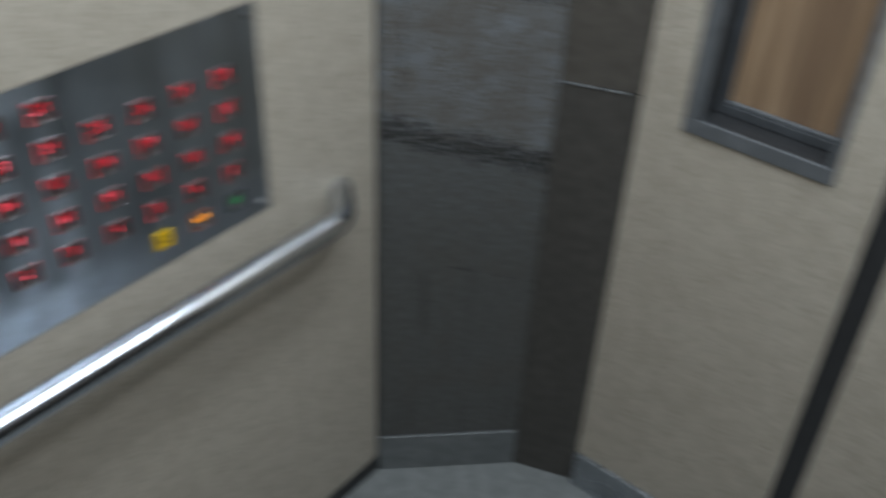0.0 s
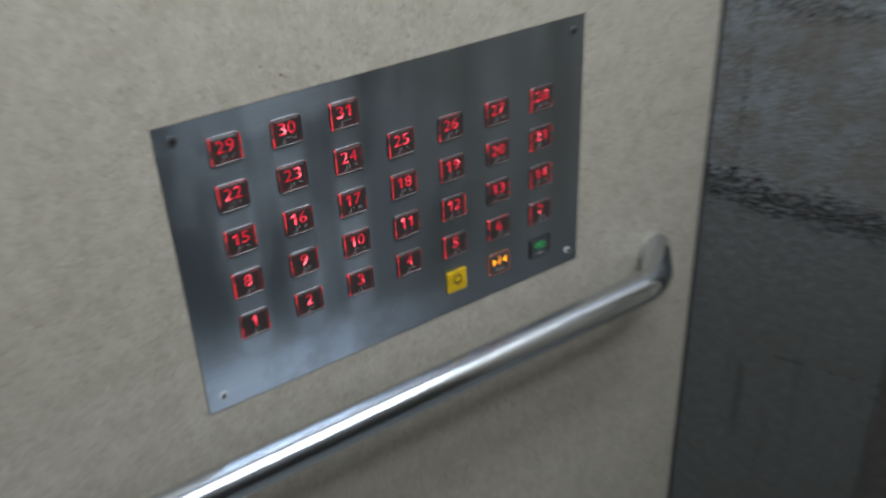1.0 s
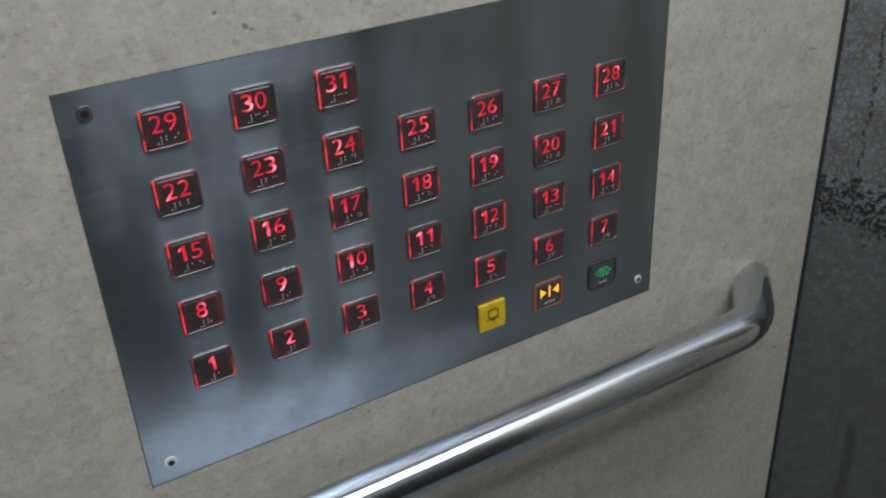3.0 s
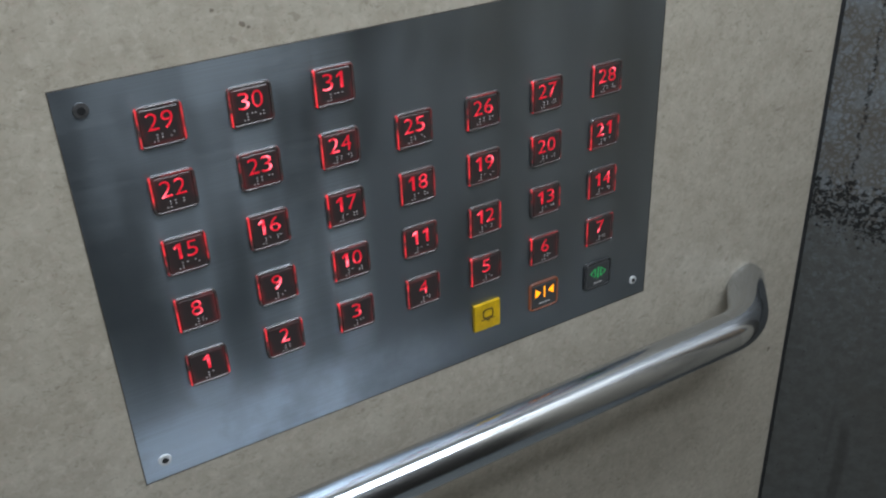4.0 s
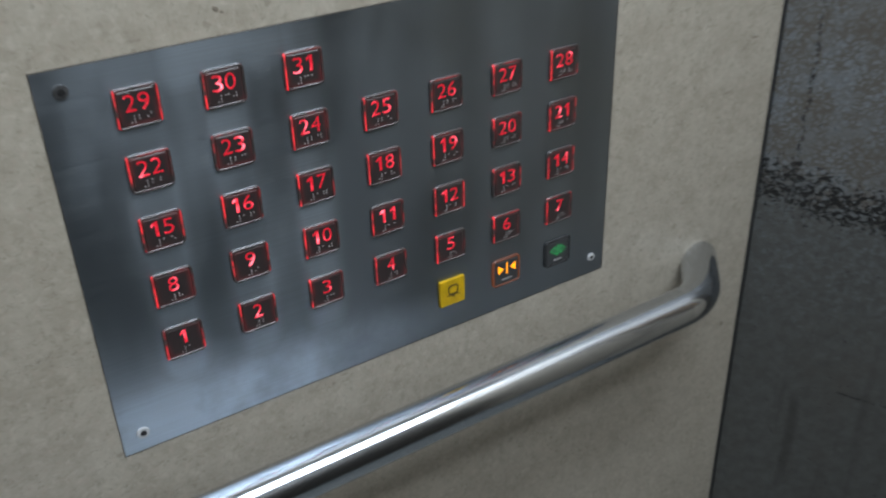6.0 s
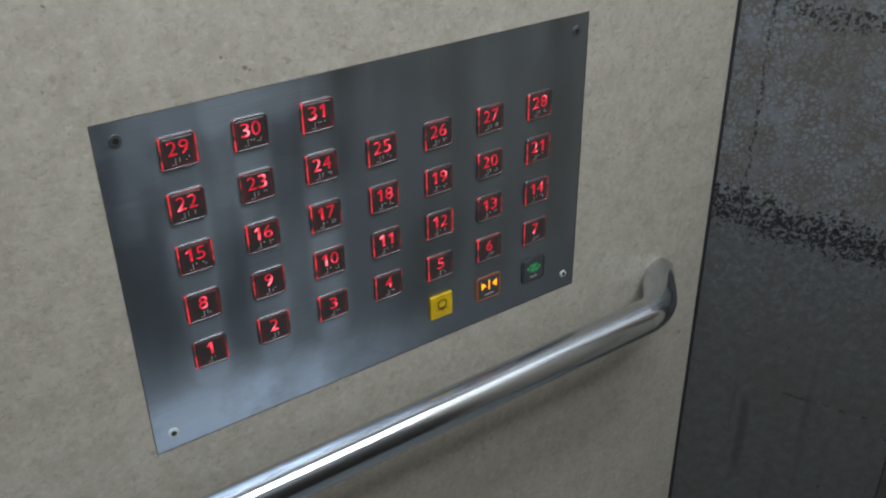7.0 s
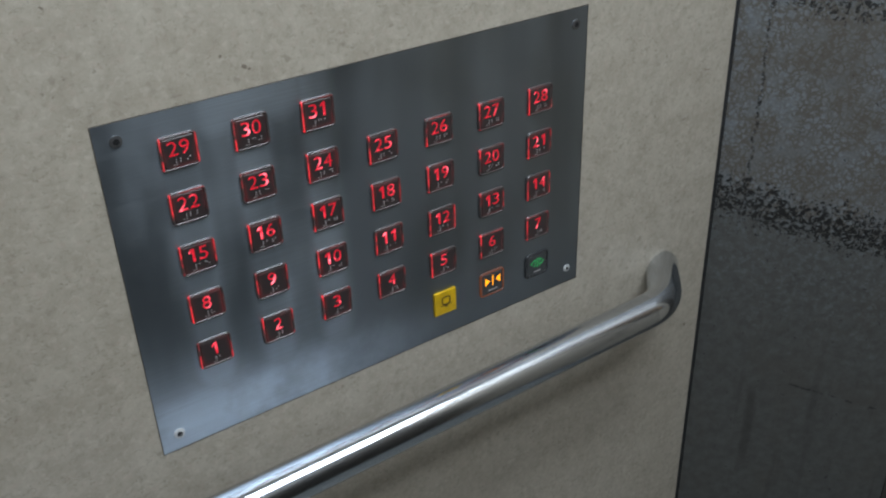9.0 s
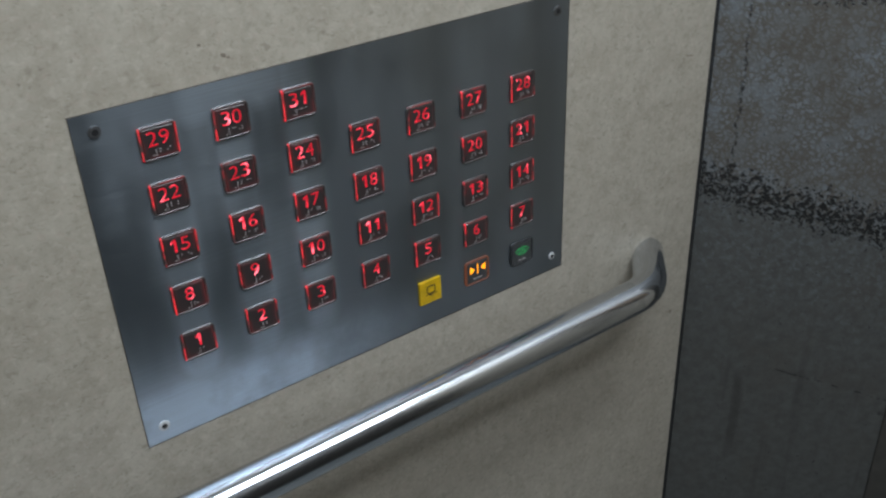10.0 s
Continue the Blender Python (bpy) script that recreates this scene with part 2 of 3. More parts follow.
def shifted(n):
    """The place on an object, moved by a chance amount of its own."""
    info = n.add("ShaderNodeObjectInfo").outputs["Random"]
    shift = n.add("ShaderNodeCombineXYZ")
    n.join(n.math("MULTIPLY", info, 50), shift.inputs[0])
    at = n.add("ShaderNodeVectorMath")
    n.join(n.where, at.inputs[0])
    n.join(shift.outputs[0], at.inputs[1])
    return at.outputs[0]


def cap_material():
    """Smoked translucent key cap: nearly black, with a little red light leaking in from its border."""
    m = material("smoked_cap", (0.040, 0.033, 0.033), 0.28)
    n = Nodes(m)
    x, y, z = n.axes()
    near = n.math("MAXIMUM", n.span(n.math("ABSOLUTE", x, 0), 0.010, 0.0155), n.span(n.math("ABSOLUTE", z, 0), 0.0095, 0.0142))
    spot = n.span(n.noise(45, 1, 0.4, shifted(n)), 0.38, 0.68)
    n.b.inputs["Emission Color"].default_value = (1.0, 0.02, 0.035, 1)
    n.join(n.math("ADD", n.math("MULTIPLY", n.math("MULTIPLY", near, spot), 0.055), 0.002), n.b.inputs["Emission Strength"])
    return m


def digit_material():
    """Red lettering lit from behind by one diode, so that a part of it burns brighter."""
    m = material("red_digit", (0.1, 0.012, 0.012), 0.3)
    n = Nodes(m)
    hot = n.span(n.noise(80, 2, 0.5, shifted(n)), 0.48, 0.76)
    n.join(n.mix(hot, (1.0, 0.014, 0.045), (1.0, 0.19, 0.25)), n.b.inputs["Emission Color"])
    n.join(n.math("ADD", n.math("MULTIPLY", hot, 2.6), 0.62), n.b.inputs["Emission Strength"])
    return m


BELT_Z, BELT_SLOPE = 0.917, 0.25
TOP_Z = 1.208
RIM_GLOW = 0.95
LAMINATE = laminate_material()
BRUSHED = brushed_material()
CHROME = chrome_material("polished_tube", 0.95, 0.82)
BENT_CHROME = chrome_material("polished_bend", 0.0, 0.85)
STAINED = stained_steel_material()
BROWN_STEEL = dull_metal("brown_steel", (0.108, 0.101, 0.092), 0.5, 0.4)
EDGE_TRIM = dull_metal("black_edge", (0.03, 0.031, 0.033), 0.5, 0.0)
GREY_STEEL = dull_metal("grey_steel", (0.20, 0.215, 0.23), 0.4, 0.4)
SLATE = dull_metal("slate_steel", (0.075, 0.082, 0.090), 0.5, 0.2)
KICK_STEEL = dull_metal("kick_steel", (0.27, 0.285, 0.29), 0.4, 0.6)
BROWN_LIGHT = dull_metal("light_brown_steel", (0.135, 0.123, 0.108), 0.45, 0.4)
BRIGHT_STEEL = dull_metal("bright_steel", (0.42, 0.45, 0.48), 0.28, 0.8, 9)
CAR_STEEL = dull_metal("car_steel", (0.085, 0.080, 0.074), 0.35, 0.6)
SCAR = material("laminate_scar", (0.23, 0.195, 0.155), 0.6)
EDGE_BROWN = material("brown_edge", (0.09, 0.078, 0.066), 0.7)
DARK = material("dark_recess", (0.012, 0.012, 0.013), 0.6)
WOOD = wood_material()
FLOOR = floor_material()
CEILING = dull_metal("white_ceiling", (0.6, 0.6, 0.58), 0.5, 0.0, 12)
RIM = rim_material()
CAP = cap_material()
DIGIT = digit_material()
GREEN = glow_material("green_sign", (0.03, 0.62, 0.16), 0.5)
AMBER = glow_material("amber_sign", (1.0, 0.33, 0.004), 2.0, (0.10, 0.04, 0.01))
AMBER_EDGE = glow_material("amber_collar", (1.0, 0.22, 0.02), 0.10, (0.05, 0.05, 0.052), 0.25)
DOT = material("steel_dot", (0.58, 0.55, 0.55), 0.35, 0.3)
YELLOW = dull_metal("yellow_cap", (0.80, 0.50, 0.004), 0.4, 0.0, 90)
YELLOW_SIGN = material("dark_yellow_sign", (0.12, 0.075, 0.01), 0.5)
SCREW = dull_metal("screw_steel", (0.78, 0.79, 0.80), 0.4, 0.15, 300)
SCREW_DARK = dull_metal("dull_screw", (0.24, 0.24, 0.245), 0.4, 0.8, 300)
LAMP = glow_material("lamp_diffuser", LAMP_COLOUR, LAMP_STRENGTH, (0.8, 0.8, 0.8))


# ---- mesh helpers ----
def mesh_of(bm, name, mat, smooth=False):
    bmesh.ops.recalc_face_normals(bm, faces=bm.faces)
    me = bpy.data.meshes.new(name)
    bm.to_mesh(me)
    bm.free()
    me.materials.append(mat)
    for p in me.polygons:
        p.use_smooth = smooth
    return me


def part(name, bm, mat, parent=None, label="", at=None, smooth=False):
    ob = new(name, mesh_of(bm, name, mat, smooth) if isinstance(bm, bmesh.types.BMesh) else bm)
    ob.parent = parent
    if at is not None:
        ob.matrix_basis = at
    if label:
        ob["label"] = label
    return ob


def box(bm, a, b, bevel=0.0, segments=2):
    """A box between two corners, its edges rounded."""
    size = [b[i] - a[i] for i in range(3)]
    made = bmesh.ops.create_cube(bm, size=1, matrix=Matrix.Translation([(a[i] + b[i]) / 2 for i in range(3)]) @ Matrix.Diagonal((*size, 1)))
    if bevel:
        edges = list({e for v in made["verts"] for e in v.link_edges})
        bmesh.ops.bevel(bm, geom=edges, offset=bevel, segments=segments, affect="EDGES", profile=0.5)
    return bm


def block(a, b, bevel=0.0, segments=2):
    return box(bmesh.new(), a, b, bevel, segments)


def rounded(width, height, r, n=6):
    """The outline of a rounded rectangle in x and z."""
    pts = []
    for cx, cz, start in ((1, 1, 0), (-1, 1, 90), (-1, -1, 180), (1, -1, 270)):
        for i in range(n + 1):
            a = radians(start + 90 * i / n)
            pts.append((cx * (width / 2 - r) + r * math.cos(a), cz * (height / 2 - r) + r * math.sin(a)))
    return pts


def loft(bm, rings, cap_first=True, cap_last=True):
    loops = [[bm.verts.new(p) for p in ring] for ring in rings]
    for a, b in zip(loops, loops[1:]):
        for i in range(len(a)):
            j = (i + 1) % len(a)
            bm.faces.new((a[i], a[j], b[j], b[i]))
    if cap_first:
        bm.faces.new(loops[0])
    if cap_last:
        bm.faces.new(loops[-1][::-1])
    return bm


def tube(points, radius, sides=48):
    bm = bmesh.new()
    rings = []
    up = Vector((0, 0, 1))
    for i, p in enumerate(points):
        way = (Vector(points[min(i + 1, len(points) - 1)]) - Vector(points[max(i - 1, 0)])).normalized()
        side = way.cross(up).normalized()
        rings.append([Vector(p) + radius * (math.cos(a) * side + math.sin(a) * up) for a in (2 * math.pi * k / sides for k in range(sides))])
    return loft(bm, rings, False, False)


def setting(name, bm, mat, label, category, smooth=False, at=None):
    return tagged(part(name, bm, mat, None, "", at, smooth), label, category, "", "structure")


# ---- the car: floor, ceiling, walls ----
setting("floor", block((LEFT - 0.4, SOUTH - 0.1, -0.05), (EAST + 0.1, 0.1, 0.0)), FLOOR, "grey speckled vinyl lift floor", "floor")
setting("ceiling", block((LEFT - 0.4, SOUTH - 0.1, HIGH), (EAST + 0.1, 0.1, HIGH + 0.05)), CEILING, "white painted metal lift ceiling", "ceiling")

SKIRT = 0.055
EAST_SKIRT = 0.105
KICK = 0.109
north = setting("wall_north", block((LEFT, 0, SKIRT), (EDGE, 0.03, HIGH), 0.0015), LAMINATE, "beige mottled laminate lift wall behind the button plate", "wall")
def scar(x, z, long, high, turn):
    """A shallow dark chip in the laminate, ragged in outline."""
    ring = [(long * math.cos(a) * random.uniform(0.7, 1.1), high * math.sin(a) * random.uniform(0.7, 1.1)) for a in (2 * math.pi * i / 11 for i in range(11))]
    bm = loft(bmesh.new(), [[(p, 0.0002, q) for p, q in ring], [(p * 0.8, -0.0003, q * 0.8) for p, q in ring]], False, True)
    part("chip", bm, SCAR, north, "small dark chip in the laminate", pose(x, 0, z, 0, turn, 0))


scar(0.7055, 0.717, 0.0030, 0.0042, 20)
scar(0.6935, 1.114, 0.0085, 0.0008, 8)
scar(0.0715, 1.2575, 0.0038, 0.0022, 35)
scar(0.0762, 1.2545, 0.0018, 0.0014, 10)
scar(0.0508, 1.2708, 0.0018, 0.0016, 0)
scar(-0.0841, 1.3379, 0.0022, 0.0014, 25)
setting("trim_1", block((EDGE, 0.0035, 0), (EDGE + 0.011, 0.03, HIGH), 0.001), EDGE_TRIM, "narrow black edge strip between laminate and steel", "trim")
setting("trim_2", block((LEFT - 0.011, 0.0035, 0), (LEFT, 0.03, HIGH), 0.001), EDGE_TRIM, "narrow black edge strip between laminate and steel", "trim")
setting("baseboard_1", block((LEFT, 0.004, 0), (EDGE, 0.03, SKIRT - 0.001), 0.001), EDGE_TRIM, "black recessed skirting under the beige wall", "baseboard")

# slanting steel panel across the corner; its own x runs along it from the left
CORNER = pose(EDGE + 0.0115, 0.004, 0, 0, 0, -45)
CORNER_LONG = 0.320
corner = setting("wall_corner", block((0, 0, KICK + 0.001), (CORNER_LONG, 0.02, HIGH), 0.001), STAINED, "dark stained steel corner panel with a slanting crazed belt", "wall", at=CORNER)
part("joint", block((0.20, -0.0008, 1.2005), (CORNER_LONG - 0.002, 0.002, 1.2040), 0.0005), BRIGHT_STEEL, corner, "bright scraped joint in the steel")
setting("baseboard_2", block((0, -0.006, 0), (CORNER_LONG, 0.02, KICK), 0.001), KICK_STEEL, "grey steel kick strip under the corner panel", "baseboard", at=CORNER)
MIRROR_CORNER = pose(LEFT - 0.0115, 0.004, 0, 0, 0, 45)
WEST = LEFT - 0.36
corner_2 = setting("wall_corner_2", block((-0.50, 0, 0), (0, 0.02, HIGH), 0.001), BROWN_STEEL, "dark steel corner panel", "wall", at=MIRROR_CORNER)
part("joint", block((-0.46, -0.0012, 0.874), (-0.002, 0.002, 0.879), 0.0005), BRIGHT_STEEL, corner_2, "bright scraped joint in the steel")

# post between the corner panel and the east wall
POST_LONG, SEAM = 0.1476, 1.011
POST = pose(0.9698, -0.2234, 0, 0, 0, -70)
POST_END = -0.364
post = setting("wall_post", block((0, 0, 0.0), (POST_LONG, 0.03, SEAM - 0.001), 0.002), BROWN_STEEL, "dark brown steel corner post in two lengths", "wall", at=POST)
part("upper_length", block((0, -0.001, SEAM + 0.001), (POST_LONG, 0.03, HIGH), 0.002), BROWN_LIGHT, post)
part("joint", block((0.002, -0.002, SEAM - 0.003), (POST_LONG - 0.025, 0.03, SEAM + 0.0008), 0.0005), BRIGHT_STEEL, post, "bright scraped joint between the two lengths")

# east wall, with a framed recess and a dark upright gap
WIN_A, WIN_B, WIN_LOW, WIN_HIGH = -0.7093, -0.448, 0.982, 1.73
GAP_A, GAP_B = -0.8284, -0.7827
bm = bmesh.new()
for a, b, low, high in ((WIN_B - 0.012, POST_END, EAST_SKIRT, HIGH), (GAP_B, WIN_A + 0.012, EAST_SKIRT, HIGH), (WIN_A + 0.012, WIN_B - 0.012, EAST_SKIRT, WIN_LOW + 0.012), (WIN_A + 0.012, WIN_B - 0.012, WIN_HIGH - 0.012, HIGH)):
    box(bm, (EAST, a, low), (EAST + 0.03, b, high))
setting("wall_east", bm, LAMINATE, "beige mottled laminate wall with a framed recess", "wall")
setting("wall_east_2", block((EAST, SOUTH, EAST_SKIRT), (EAST + 0.03, GAP_A, HIGH), 0.0015), LAMINATE, "beige mottled laminate wall leaf", "wall")
setting("trim_3", block((EAST + 0.004, GAP_A + 0.0005, 0), (EAST + 0.03, GAP_B - 0.0005, HIGH)), EDGE_TRIM, "black upright gap strip between two wall leaves", "trim")
setting("baseboard_3", block((EAST - 0.008, GAP_B, 0), (EAST + 0.03, POST_END - 0.001, EAST_SKIRT - 0.001), 0.002), BRIGHT_STEEL, "bright steel skirting under the east wall", "baseboard")
setting("baseboard_4", block((EAST - 0.008, SOUTH, 0), (EAST + 0.03, GAP_A, EAST_SKIRT - 0.001), 0.002), BRIGHT_STEEL, "bright steel skirting under the east wall", "baseboard")

DEEP = 0.055
recess = tagged(new("window_1"), "steel-framed recess with a brown wooden board inside", "window", "", "structure")
recess.location = (EAST, (WIN_A + WIN_B) / 2, WIN_LOW)
half, tall = (WIN_B - WIN_A) / 2, WIN_HIGH - WIN_LOW
FLANGE, STILE = 0.028, 0.030
part("lower_frame", block((-0.006, -half, 0), (0.0, half, FLANGE), 0.0015), GREY_STEEL, recess)
part("upper_frame", block((-0.006, -half, tall - FLANGE), (0.0, half, tall), 0.0015), GREY_STEEL, recess)
part("side_frame", block((-0.006, half - STILE, FLANGE), (0.0, half, tall - FLANGE), 0.0015), GREY_STEEL, recess)
part("side_frame", block((-0.006, -half, FLANGE), (0.0, -half + 0.014, tall - FLANGE), 0.0015), GREY_STEEL, recess)
part("ledge", block((0.0, -half + 0.014, FLANGE - 0.006), (DEEP, half - STILE, FLANGE), 0.001), EDGE_TRIM, recess, "black ledge of the recess")
part("head", block((0.0, -half + 0.014, tall - FLANGE), (DEEP, half - STILE, tall - FLANGE + 0.006), 0.001), EDGE_TRIM, recess)
part("side_lining", block((0.0, half - STILE, FLANGE), (DEEP, half - STILE + 0.006, tall - FLANGE), 0.001), EDGE_TRIM, recess)
part("side_lining", block((0.0, -half + 0.008, FLANGE), (DEEP, -half + 0.014, tall - FLANGE), 0.001), EDGE_TRIM, recess)
part("inner_stile", block((DEEP - 0.012, half - STILE - 0.020, FLANGE + 0.001), (DEEP - 0.001, half - STILE - 0.0005, tall - FLANGE), 0.0015), SLATE, recess, "dark slate-grey inner stile")
part("inner_rail", block((DEEP - 0.012, -half + 0.0145, FLANGE + 0.001), (DEEP - 0.001, half - STILE - 0.0205, FLANGE + 0.018), 0.0015), SLATE, recess, "dark slate-grey inner rail")
part("bead", block((DEEP - 0.009, -half + 0.0145, FLANGE + 0.0185), (DEEP - 0.001, half - STILE - 0.0205, FLANGE + 0.025), 0.0015), GREY_STEEL, recess, "grey steel glazing bead")
part("board", block((DEEP, -half + 0.010, FLANGE - 0.004), (DEEP + 0.012, half - 0.010, tall - FLANGE + 0.004)), WOOD, recess, "brown straight-grained wooden board")

# the unseen sides that close the car
setting("wall_west", block((WEST - 0.04, SOUTH, 0), (WEST, -0.30, HIGH)), LAMINATE, "beige laminate side wall of the lift", "wall")
# Added end wall, kept dark so that rail and plate mirror a dark side.
setting("wall_south", block((WEST - 0.04, SOUTH - 0.04, 0), (EAST + 0.05, SOUTH, HIGH)), CAR_STEEL, "unseen dull dark steel end wall of the lift", "wall")

# ---- ceiling lights ----
def ceiling_light(x, y, long, wide):
    lamp = tagged(new("ceiling_light"), "flat white ceiling light with a steel frame", "light", "ceiling lights")
    lamp.location = (x, y, HIGH)
    for a, b in (((-long / 2 - 0.02, -wide / 2 - 0.02, -0.014), (long / 2 + 0.02, -wide / 2, 0)), ((-long / 2 - 0.02, wide / 2, -0.014), (long / 2 + 0.02, wide / 2 + 0.02, 0)),
                 ((-long / 2 - 0.02, -wide / 2, -0.014), (-long / 2, wide / 2, 0)), ((long / 2, -wide / 2, -0.014), (long / 2 + 0.02, wide / 2, 0))):
        part("frame", block(a, b, 0.002), BRIGHT_STEEL, lamp)
    bm = bmesh.new()
    bm.faces.new([bm.verts.new((x * long / 2, y * wide / 2, -0.006)) for x, y in ((-1, -1), (-1, 1), (1, 1), (1, -1))])
    part("diffuser", bm, LAMP, lamp, "glowing white diffuser")


for row_y in (-0.60, -1.08):
    ceiling_light(-0.19, row_y, 0.54, 0.23)
    ceiling_light(0.55, row_y, 0.78, 0.23)

# ---- handrail ----
RAIL_Z, RAIL_Y, RAIL_R = 0.8424, -0.069, 0.0225
RAIL_A, RAIL_B, BEND, LEAN = -0.355, 0.643, 0.078, 46


def handrail():
    rail = tagged(new("handrail"), "polished stainless tube handrail bent into the beige wall", "handrail")
    rail.location = (RAIL_A, 0, RAIL_Z)
    long = RAIL_B - RAIL_A
    turn = [radians(LEAN * k / 10) for k in range(11)]
    # each end leaves the straight bar in an arc and runs on at a slant into the wall
    rise = BEND * (1 - math.cos(turn[-1]))
    reach = BEND * math.sin(turn[-1]) + (-RAIL_Y - rise) / math.tan(turn[-1])
    hook = [(0, RAIL_Y, 0)] + [(0.001 + BEND * math.sin(a), RAIL_Y + BEND * (1 - math.cos(a)), 0) for a in turn] + [(reach + 0.002, 0.002, 0)]
    start = [(reach - x, y, z) for x, y, z in hook[::-1]]
    end = [(long - reach + x, y, z) for x, y, z in hook]
    part("bar", tube([(reach + (long - 2 * reach) * k / 24, RAIL_Y, 0) for k in range(25)], RAIL_R), CHROME, rail, smooth=True)
    part("elbow", tube(start, RAIL_R), BENT_CHROME, rail, smooth=True)
    part("elbow", tube(end, RAIL_R), BENT_CHROME, rail, smooth=True)


handrail()

# ---- button plate ----
THICK = 0.0006
plate = tagged(new("button_panel"), "brushed stainless lift button plate with lit red number keys", "control panel")
plate.location = (0, 0, FIRST_Z)
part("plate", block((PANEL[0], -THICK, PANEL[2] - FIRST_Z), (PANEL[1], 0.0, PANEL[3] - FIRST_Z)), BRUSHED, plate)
part("edge_line", block((PANEL[0] - 0.0008, -THICK * 0.9, PANEL[2] - FIRST_Z - 0.0008), (PANEL[1] + 0.0008, -0.0001, PANEL[3] - FIRST_Z + 0.0008)), EDGE_BROWN, plate, "thin dark brown line round the plate")


def flat(outline, y):
    return [(x, y, z) for x, z in outline]


def text_mesh(words, size, name):
    """Lettering as a thin mesh in x and z, its middle at the origin, facing -y."""
    curve = bpy.data.curves.new(name, "FONT")
    curve.body, curve.size, curve.extrude, curve.resolution_u, curve.offset = words, size, 0.0003, 4, -0.00022
    curve.align_x, curve.align_y = "CENTER", "CENTER"
    ob = bpy.data.objects.new(name, curve)
    scene.collection.objects.link(ob)
    bpy.context.view_layer.update()
    me = bpy.data.meshes.new_from_object(ob.evaluated_get(bpy.context.evaluated_depsgraph_get()))
    bpy.data.objects.remove(ob)
    bpy.data.curves.remove(curve)
    return me


DIGIT_HIGH, DIGIT_WIDE, ADVANCE = 0.0132, 0.0086, 0.0108


def numeral_mesh(digits):
    """A number of evenly spaced figures in x and z; the figure one gets a slanting flag."""
    bm = bmesh.new()
    for k, sign in enumerate(digits):
        me = text_mesh(sign, 0.02, "figure")
        co = np.array([v.co for v in me.vertices])
        low, high = co.min(0), co.max(0)
        wide = 0.0024 if sign == "1" else DIGIT_WIDE
        cx = (k - (len(digits) - 1) / 2) * ADVANCE + (0.0012 if sign == "1" else 0.0)
        fit = Matrix.Diagonal((wide / (high[0] - low[0]), DIGIT_HIGH / (high[1] - low[1]), 1, 1)) @ Matrix.Translation((-(low[0] + high[0]) / 2, -(low[1] + high[1]) / 2, 0))
        me.transform(pose(cx, 0, 0, 90) @ fit)
        bm.from_mesh(me)
        bpy.data.meshes.remove(me)
        if sign == "1":
            flag = [(cx - 0.0012, 0.0065), (cx - 0.0012, 0.0040), (cx - 0.0042, 0.0021), (cx - 0.0042, 0.0042)]
            loft(bm, [flat(flag, 0.0002), flat(flag, -0.0003)], False, True)
    return mesh_of(bm, "numeral", DIGIT)


KEY_W, KEY_H = 0.0354, 0.0326
COLLAR = 0.0022
SILL = -THICK
bm = bmesh.new()
outer, inner = rounded(KEY_W, KEY_H, 0.0048), rounded(KEY_W - 2 * COLLAR, KEY_H - 2 * COLLAR, 0.002)
lip = rounded(KEY_W - 0.0018, KEY_H - 0.0018, 0.0042)
loft(bm, [flat(outer, SILL + 0.001), flat(outer, SILL - 0.0018), flat(lip, SILL - 0.0028), flat(inner, SILL - 0.0024), flat(inner, SILL)], False, False)
COLLAR_MESH = mesh_of(bm, "collar", RIM, True)
bm = bmesh.new()
low = rounded(KEY_W - 2 * COLLAR - 0.0006, KEY_H - 2 * COLLAR - 0.0006, 0.002)
top = rounded(KEY_W - 2 * COLLAR - 0.0030, KEY_H - 2 * COLLAR - 0.0030, 0.0015)
loft(bm, [flat(low, SILL), flat(low, SILL - 0.0018), flat(top, SILL - 0.0026)], False, True)
CAP_MESH = mesh_of(bm, "key", CAP)
UNLIT_COLLAR = COLLAR_MESH.copy()
UNLIT_COLLAR.materials.clear()
UNLIT_COLLAR.materials.append(material("unlit_collar", (0.05, 0.052, 0.055), 0.25, 0.3))
AMBER_COLLAR = COLLAR_MESH.copy()
AMBER_COLLAR.materials.clear()
AMBER_COLLAR.materials.append(AMBER_EDGE)
FACE = SILL - 0.0026

CELLS = {"#": (3, 4, 5, 6), "1": (1,), "2": (1, 2), "3": (1, 4), "4": (1, 4, 5), "5": (1, 5), "6": (1, 2, 4), "7": (1, 2, 4, 5), "8": (1, 2, 5), "9": (2, 4), "0": (2, 4, 5)}


def braille_mesh(digits):
    bm = bmesh.new()
    for k, sign in enumerate("#" + digits):
        cx = (k - len(digits) / 2) * 0.0064
        for d in CELLS[sign]:
            x, z = cx + (0.0013 if d > 3 else -0.0013), 0.0024 - ((d - 1) % 3) * 0.0024
            ring = [[(x + r * math.cos(a), -h, z + r * math.sin(a)) for a in (2 * math.pi * i / 8 for i in range(8))] for r, h in ((0.00066, 0.0), (0.0005, 0.0006))]
            loft(bm, ring, False, True)
    return mesh_of(bm, "braille", DOT)


UNLIT_CAP = CAP_MESH.copy()
UNLIT_CAP.materials.clear()
UNLIT_CAP.materials.append(material("unlit_cap", (0.050, 0.052, 0.055), 0.28))


def key(column, row, name="number_key", label=""):
    return part(name, CAP_MESH if row >= 0 else UNLIT_CAP, None, plate, label, pose(column * PITCH_X, 0, row * PITCH_Z))


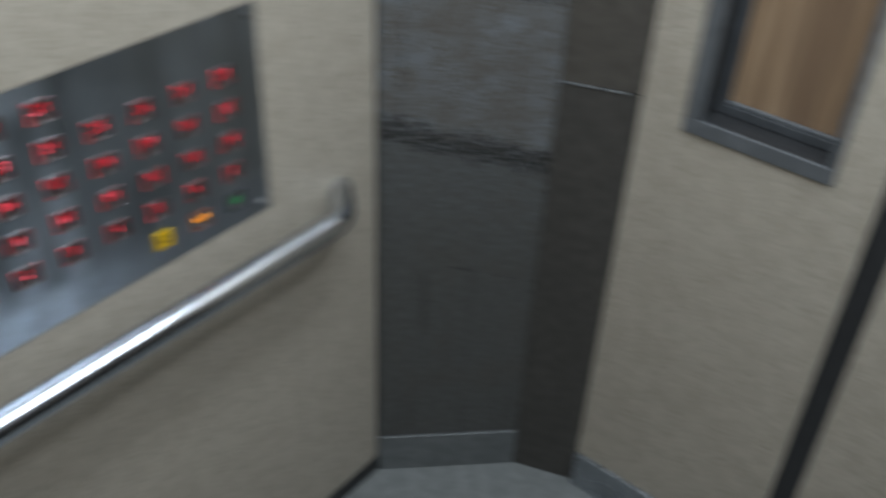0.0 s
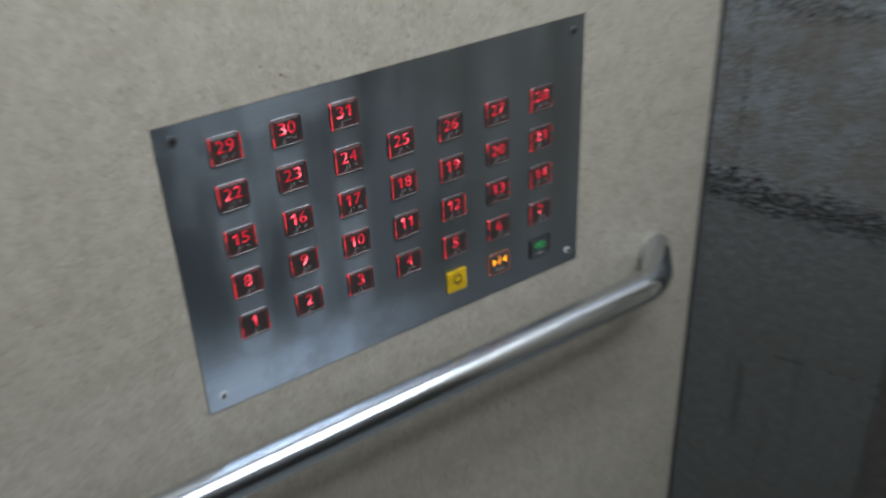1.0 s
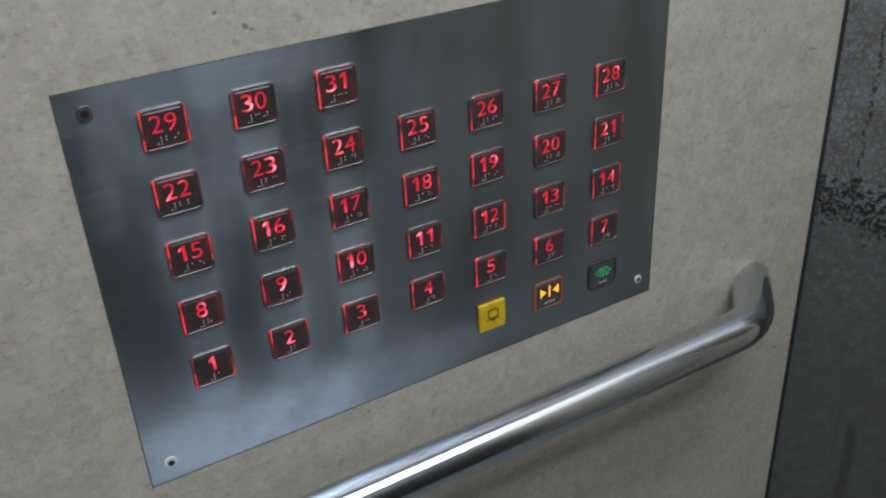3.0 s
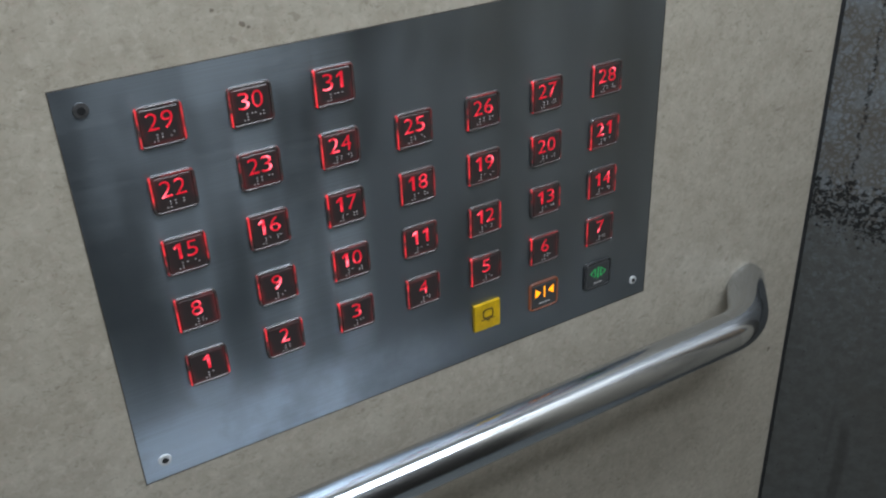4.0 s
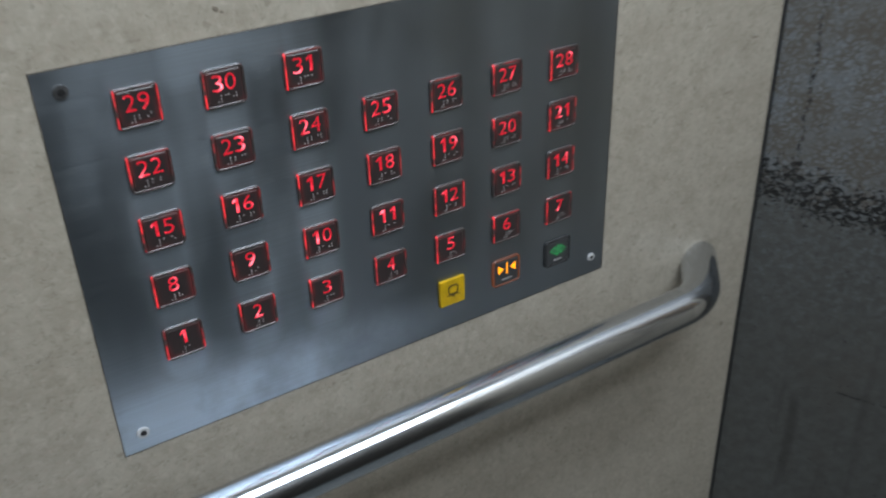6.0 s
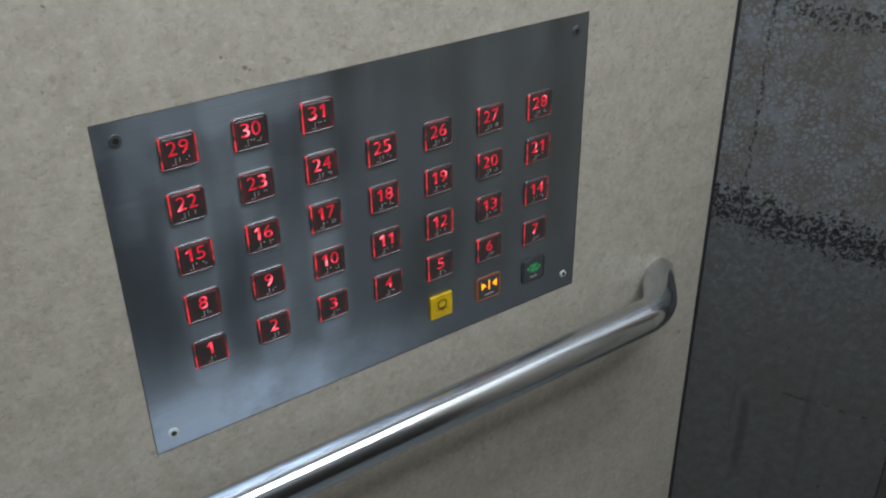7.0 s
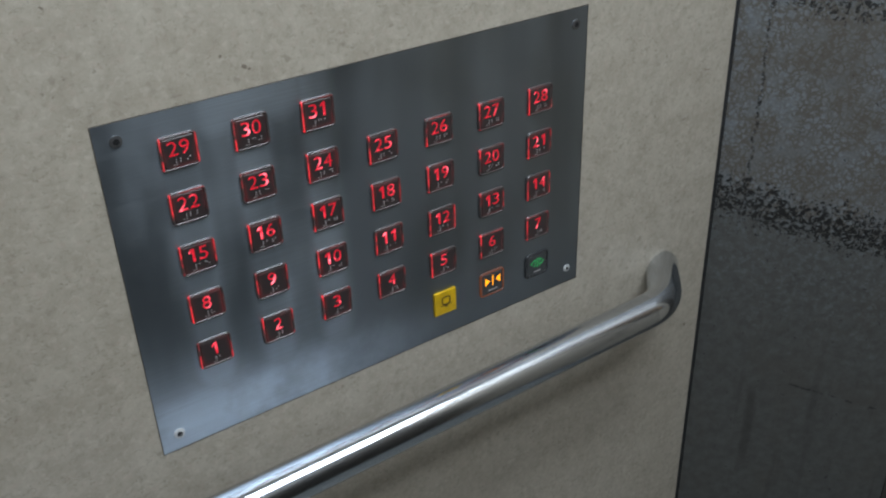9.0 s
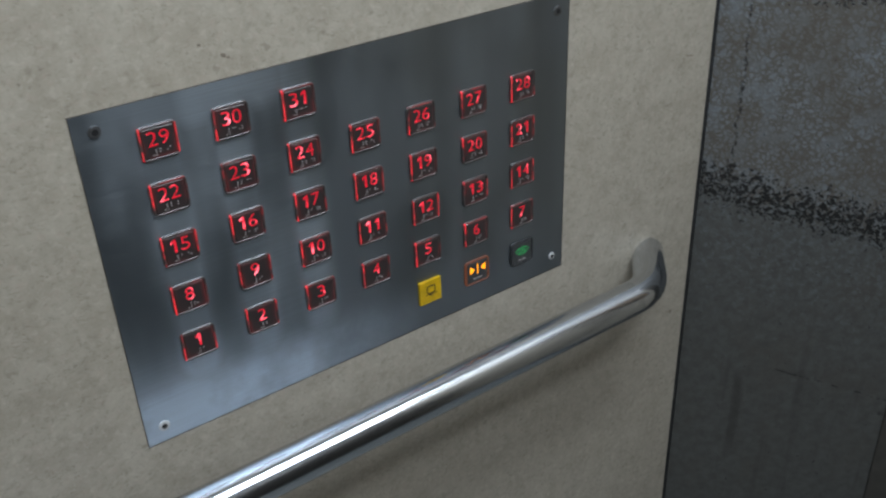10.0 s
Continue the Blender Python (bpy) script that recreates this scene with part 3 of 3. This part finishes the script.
for number in range(1, 32):
    column, row = (number - 1) % 7, (number - 1) // 7
    k = key(column, row)
    part("collar", COLLAR_MESH, None, k)
    part("numeral", numeral_mesh(str(number)), None, k, "", pose(-0.0004, FACE, 0.0040))
    part("braille", braille_mesh(str(number)), None, k, "", pose(0.001, FACE, -0.0088))


def triangle(bm, x, way, size=0.0050, y=0.0, line=0.0008, solid=False):
    """An arrow head in x and z that points along way, hollow or filled."""
    tip, foot = x + way * size, x - way * size * 0.3
    if solid:
        ring = [Vector((tip, y, 0)), Vector((foot, y, size)), Vector((foot, y, -size))]
        loft(bm, [ring, [v - Vector((0, 0.0004, 0)) for v in ring]], False, True)
        return
    for (ax, az), (bx, bz) in (((tip, 0), (foot, size)), ((foot, size), (foot, -size)), ((foot, -size), (tip, 0))):
        a, b = Vector((ax, 0, az)), Vector((bx, 0, bz))
        side = Vector((-(b - a).z, 0, (b - a).x)).normalized() * line / 2
        ring = [a - side, b - side, b + side, a + side]
        loft(bm, [[v + Vector((0, y, 0)) for v in ring], [v + Vector((0, y - 0.0004, 0)) for v in ring]], False, True)


def door_sign(outward, solid=False):
    bm = bmesh.new()
    for s in (-1, 1):
        triangle(bm, s * (0.0050 if outward else 0.0095), s if outward else -s, solid=solid)
    box(bm, (-0.0006, -0.0004, -0.0065), (0.0006, 0, 0.0065))
    return bm


def bars(widths):
    bm = bmesh.new()
    x = -sum(widths) / 2 - 0.001 * (len(widths) - 1) / 2
    for w in widths:
        box(bm, (x, -0.0004, -0.0008), (x + w, 0, 0.0008))
        x += w + 0.001
    return bm


close_key = key(5, -1, "close_key", "dark door-close key with a lit amber arrow sign")
part("collar", AMBER_COLLAR, None, close_key)
part("sign", door_sign(False, True), AMBER, close_key, "glowing amber arrows", pose(0, FACE, 0.004))
part("raised_marks", bars((0.003, 0.002, 0.003, 0.002)), DOT, close_key, "", pose(0, FACE, -0.0085))
open_key = key(6, -1, "open_key", "dark door-open key with a lit green arrow sign")
part("collar", UNLIT_COLLAR, None, open_key)
part("sign", door_sign(True), GREEN, open_key, "glowing green arrows", pose(0, FACE, 0.003))
part("raised_marks", bars((0.003, 0.002, 0.003)), DOT, open_key, "", pose(0, FACE, -0.0090))

# alarm key: a plain yellow square with a small bell
bm = bmesh.new()
loft(bm, [flat(rounded(0.0300, 0.0300, 0.0010), SILL), flat(rounded(0.0300, 0.0300, 0.0010), SILL - 0.0022), flat(rounded(0.0292, 0.0292, 0.0008), SILL - 0.003)], False, True)
alarm_key = part("alarm_key", bm, YELLOW, plate, "yellow alarm key with a dark bell sign", pose(4 * PITCH_X, 0, -PITCH_Z))
bm = bmesh.new()
bell, hollow = rounded(0.0124, 0.0112, 0.0034), rounded(0.0094, 0.0080, 0.0024)
loft(bm, [flat(bell, 0), flat(bell, -0.0004), flat(hollow, -0.0004), flat(hollow, 0)], False, False)
box(bm, (-0.0076, -0.0005, -0.0067), (0.0076, 0, -0.0057))
box(bm, (-0.0016, -0.0005, -0.0084), (0.0016, 0, -0.0068))
part("bell_sign", bm, YELLOW_SIGN, alarm_key, "", pose(0.0005, SILL - 0.003, 0.003))


def screw(x, z, mat, label, size=1.0):
    bm = bmesh.new()
    circle = [(math.cos(2 * math.pi * i / 20), math.sin(2 * math.pi * i / 20)) for i in range(20)]
    rings = [flat([(a * 0.0058 * size, b * 0.0058 * size) for a, b in circle], SILL), flat([(a * 0.0054 * size, b * 0.0054 * size) for a, b in circle], SILL - 0.0012),
             flat([(a * 0.0030 * size, b * 0.0030 * size) for a, b in circle], SILL - 0.0014)]
    loft(bm, rings, False, True)
    s = part("screw", bm, mat, plate, label, pose(x, 0, z - FIRST_Z))
    part("socket", loft(bmesh.new(), [flat([(a * 0.0031 * size, b * 0.0031 * size) for a, b in circle[::3]], SILL - 0.0013), flat([(a * 0.0031 * size, b * 0.0031 * size) for a, b in circle[::3]], SILL - 0.0016)]), DARK, s)


screw(-0.0511, 1.2196, SCREW_DARK, "dull dark socket screw")
screw(0.4630, 1.2180, SCREW_DARK, "dull dark socket screw")
screw(-0.0509, 0.9040, SCREW, "bright socket screw")
screw(0.4632, 0.9055, SCREW, "bright socket screw", 0.8)
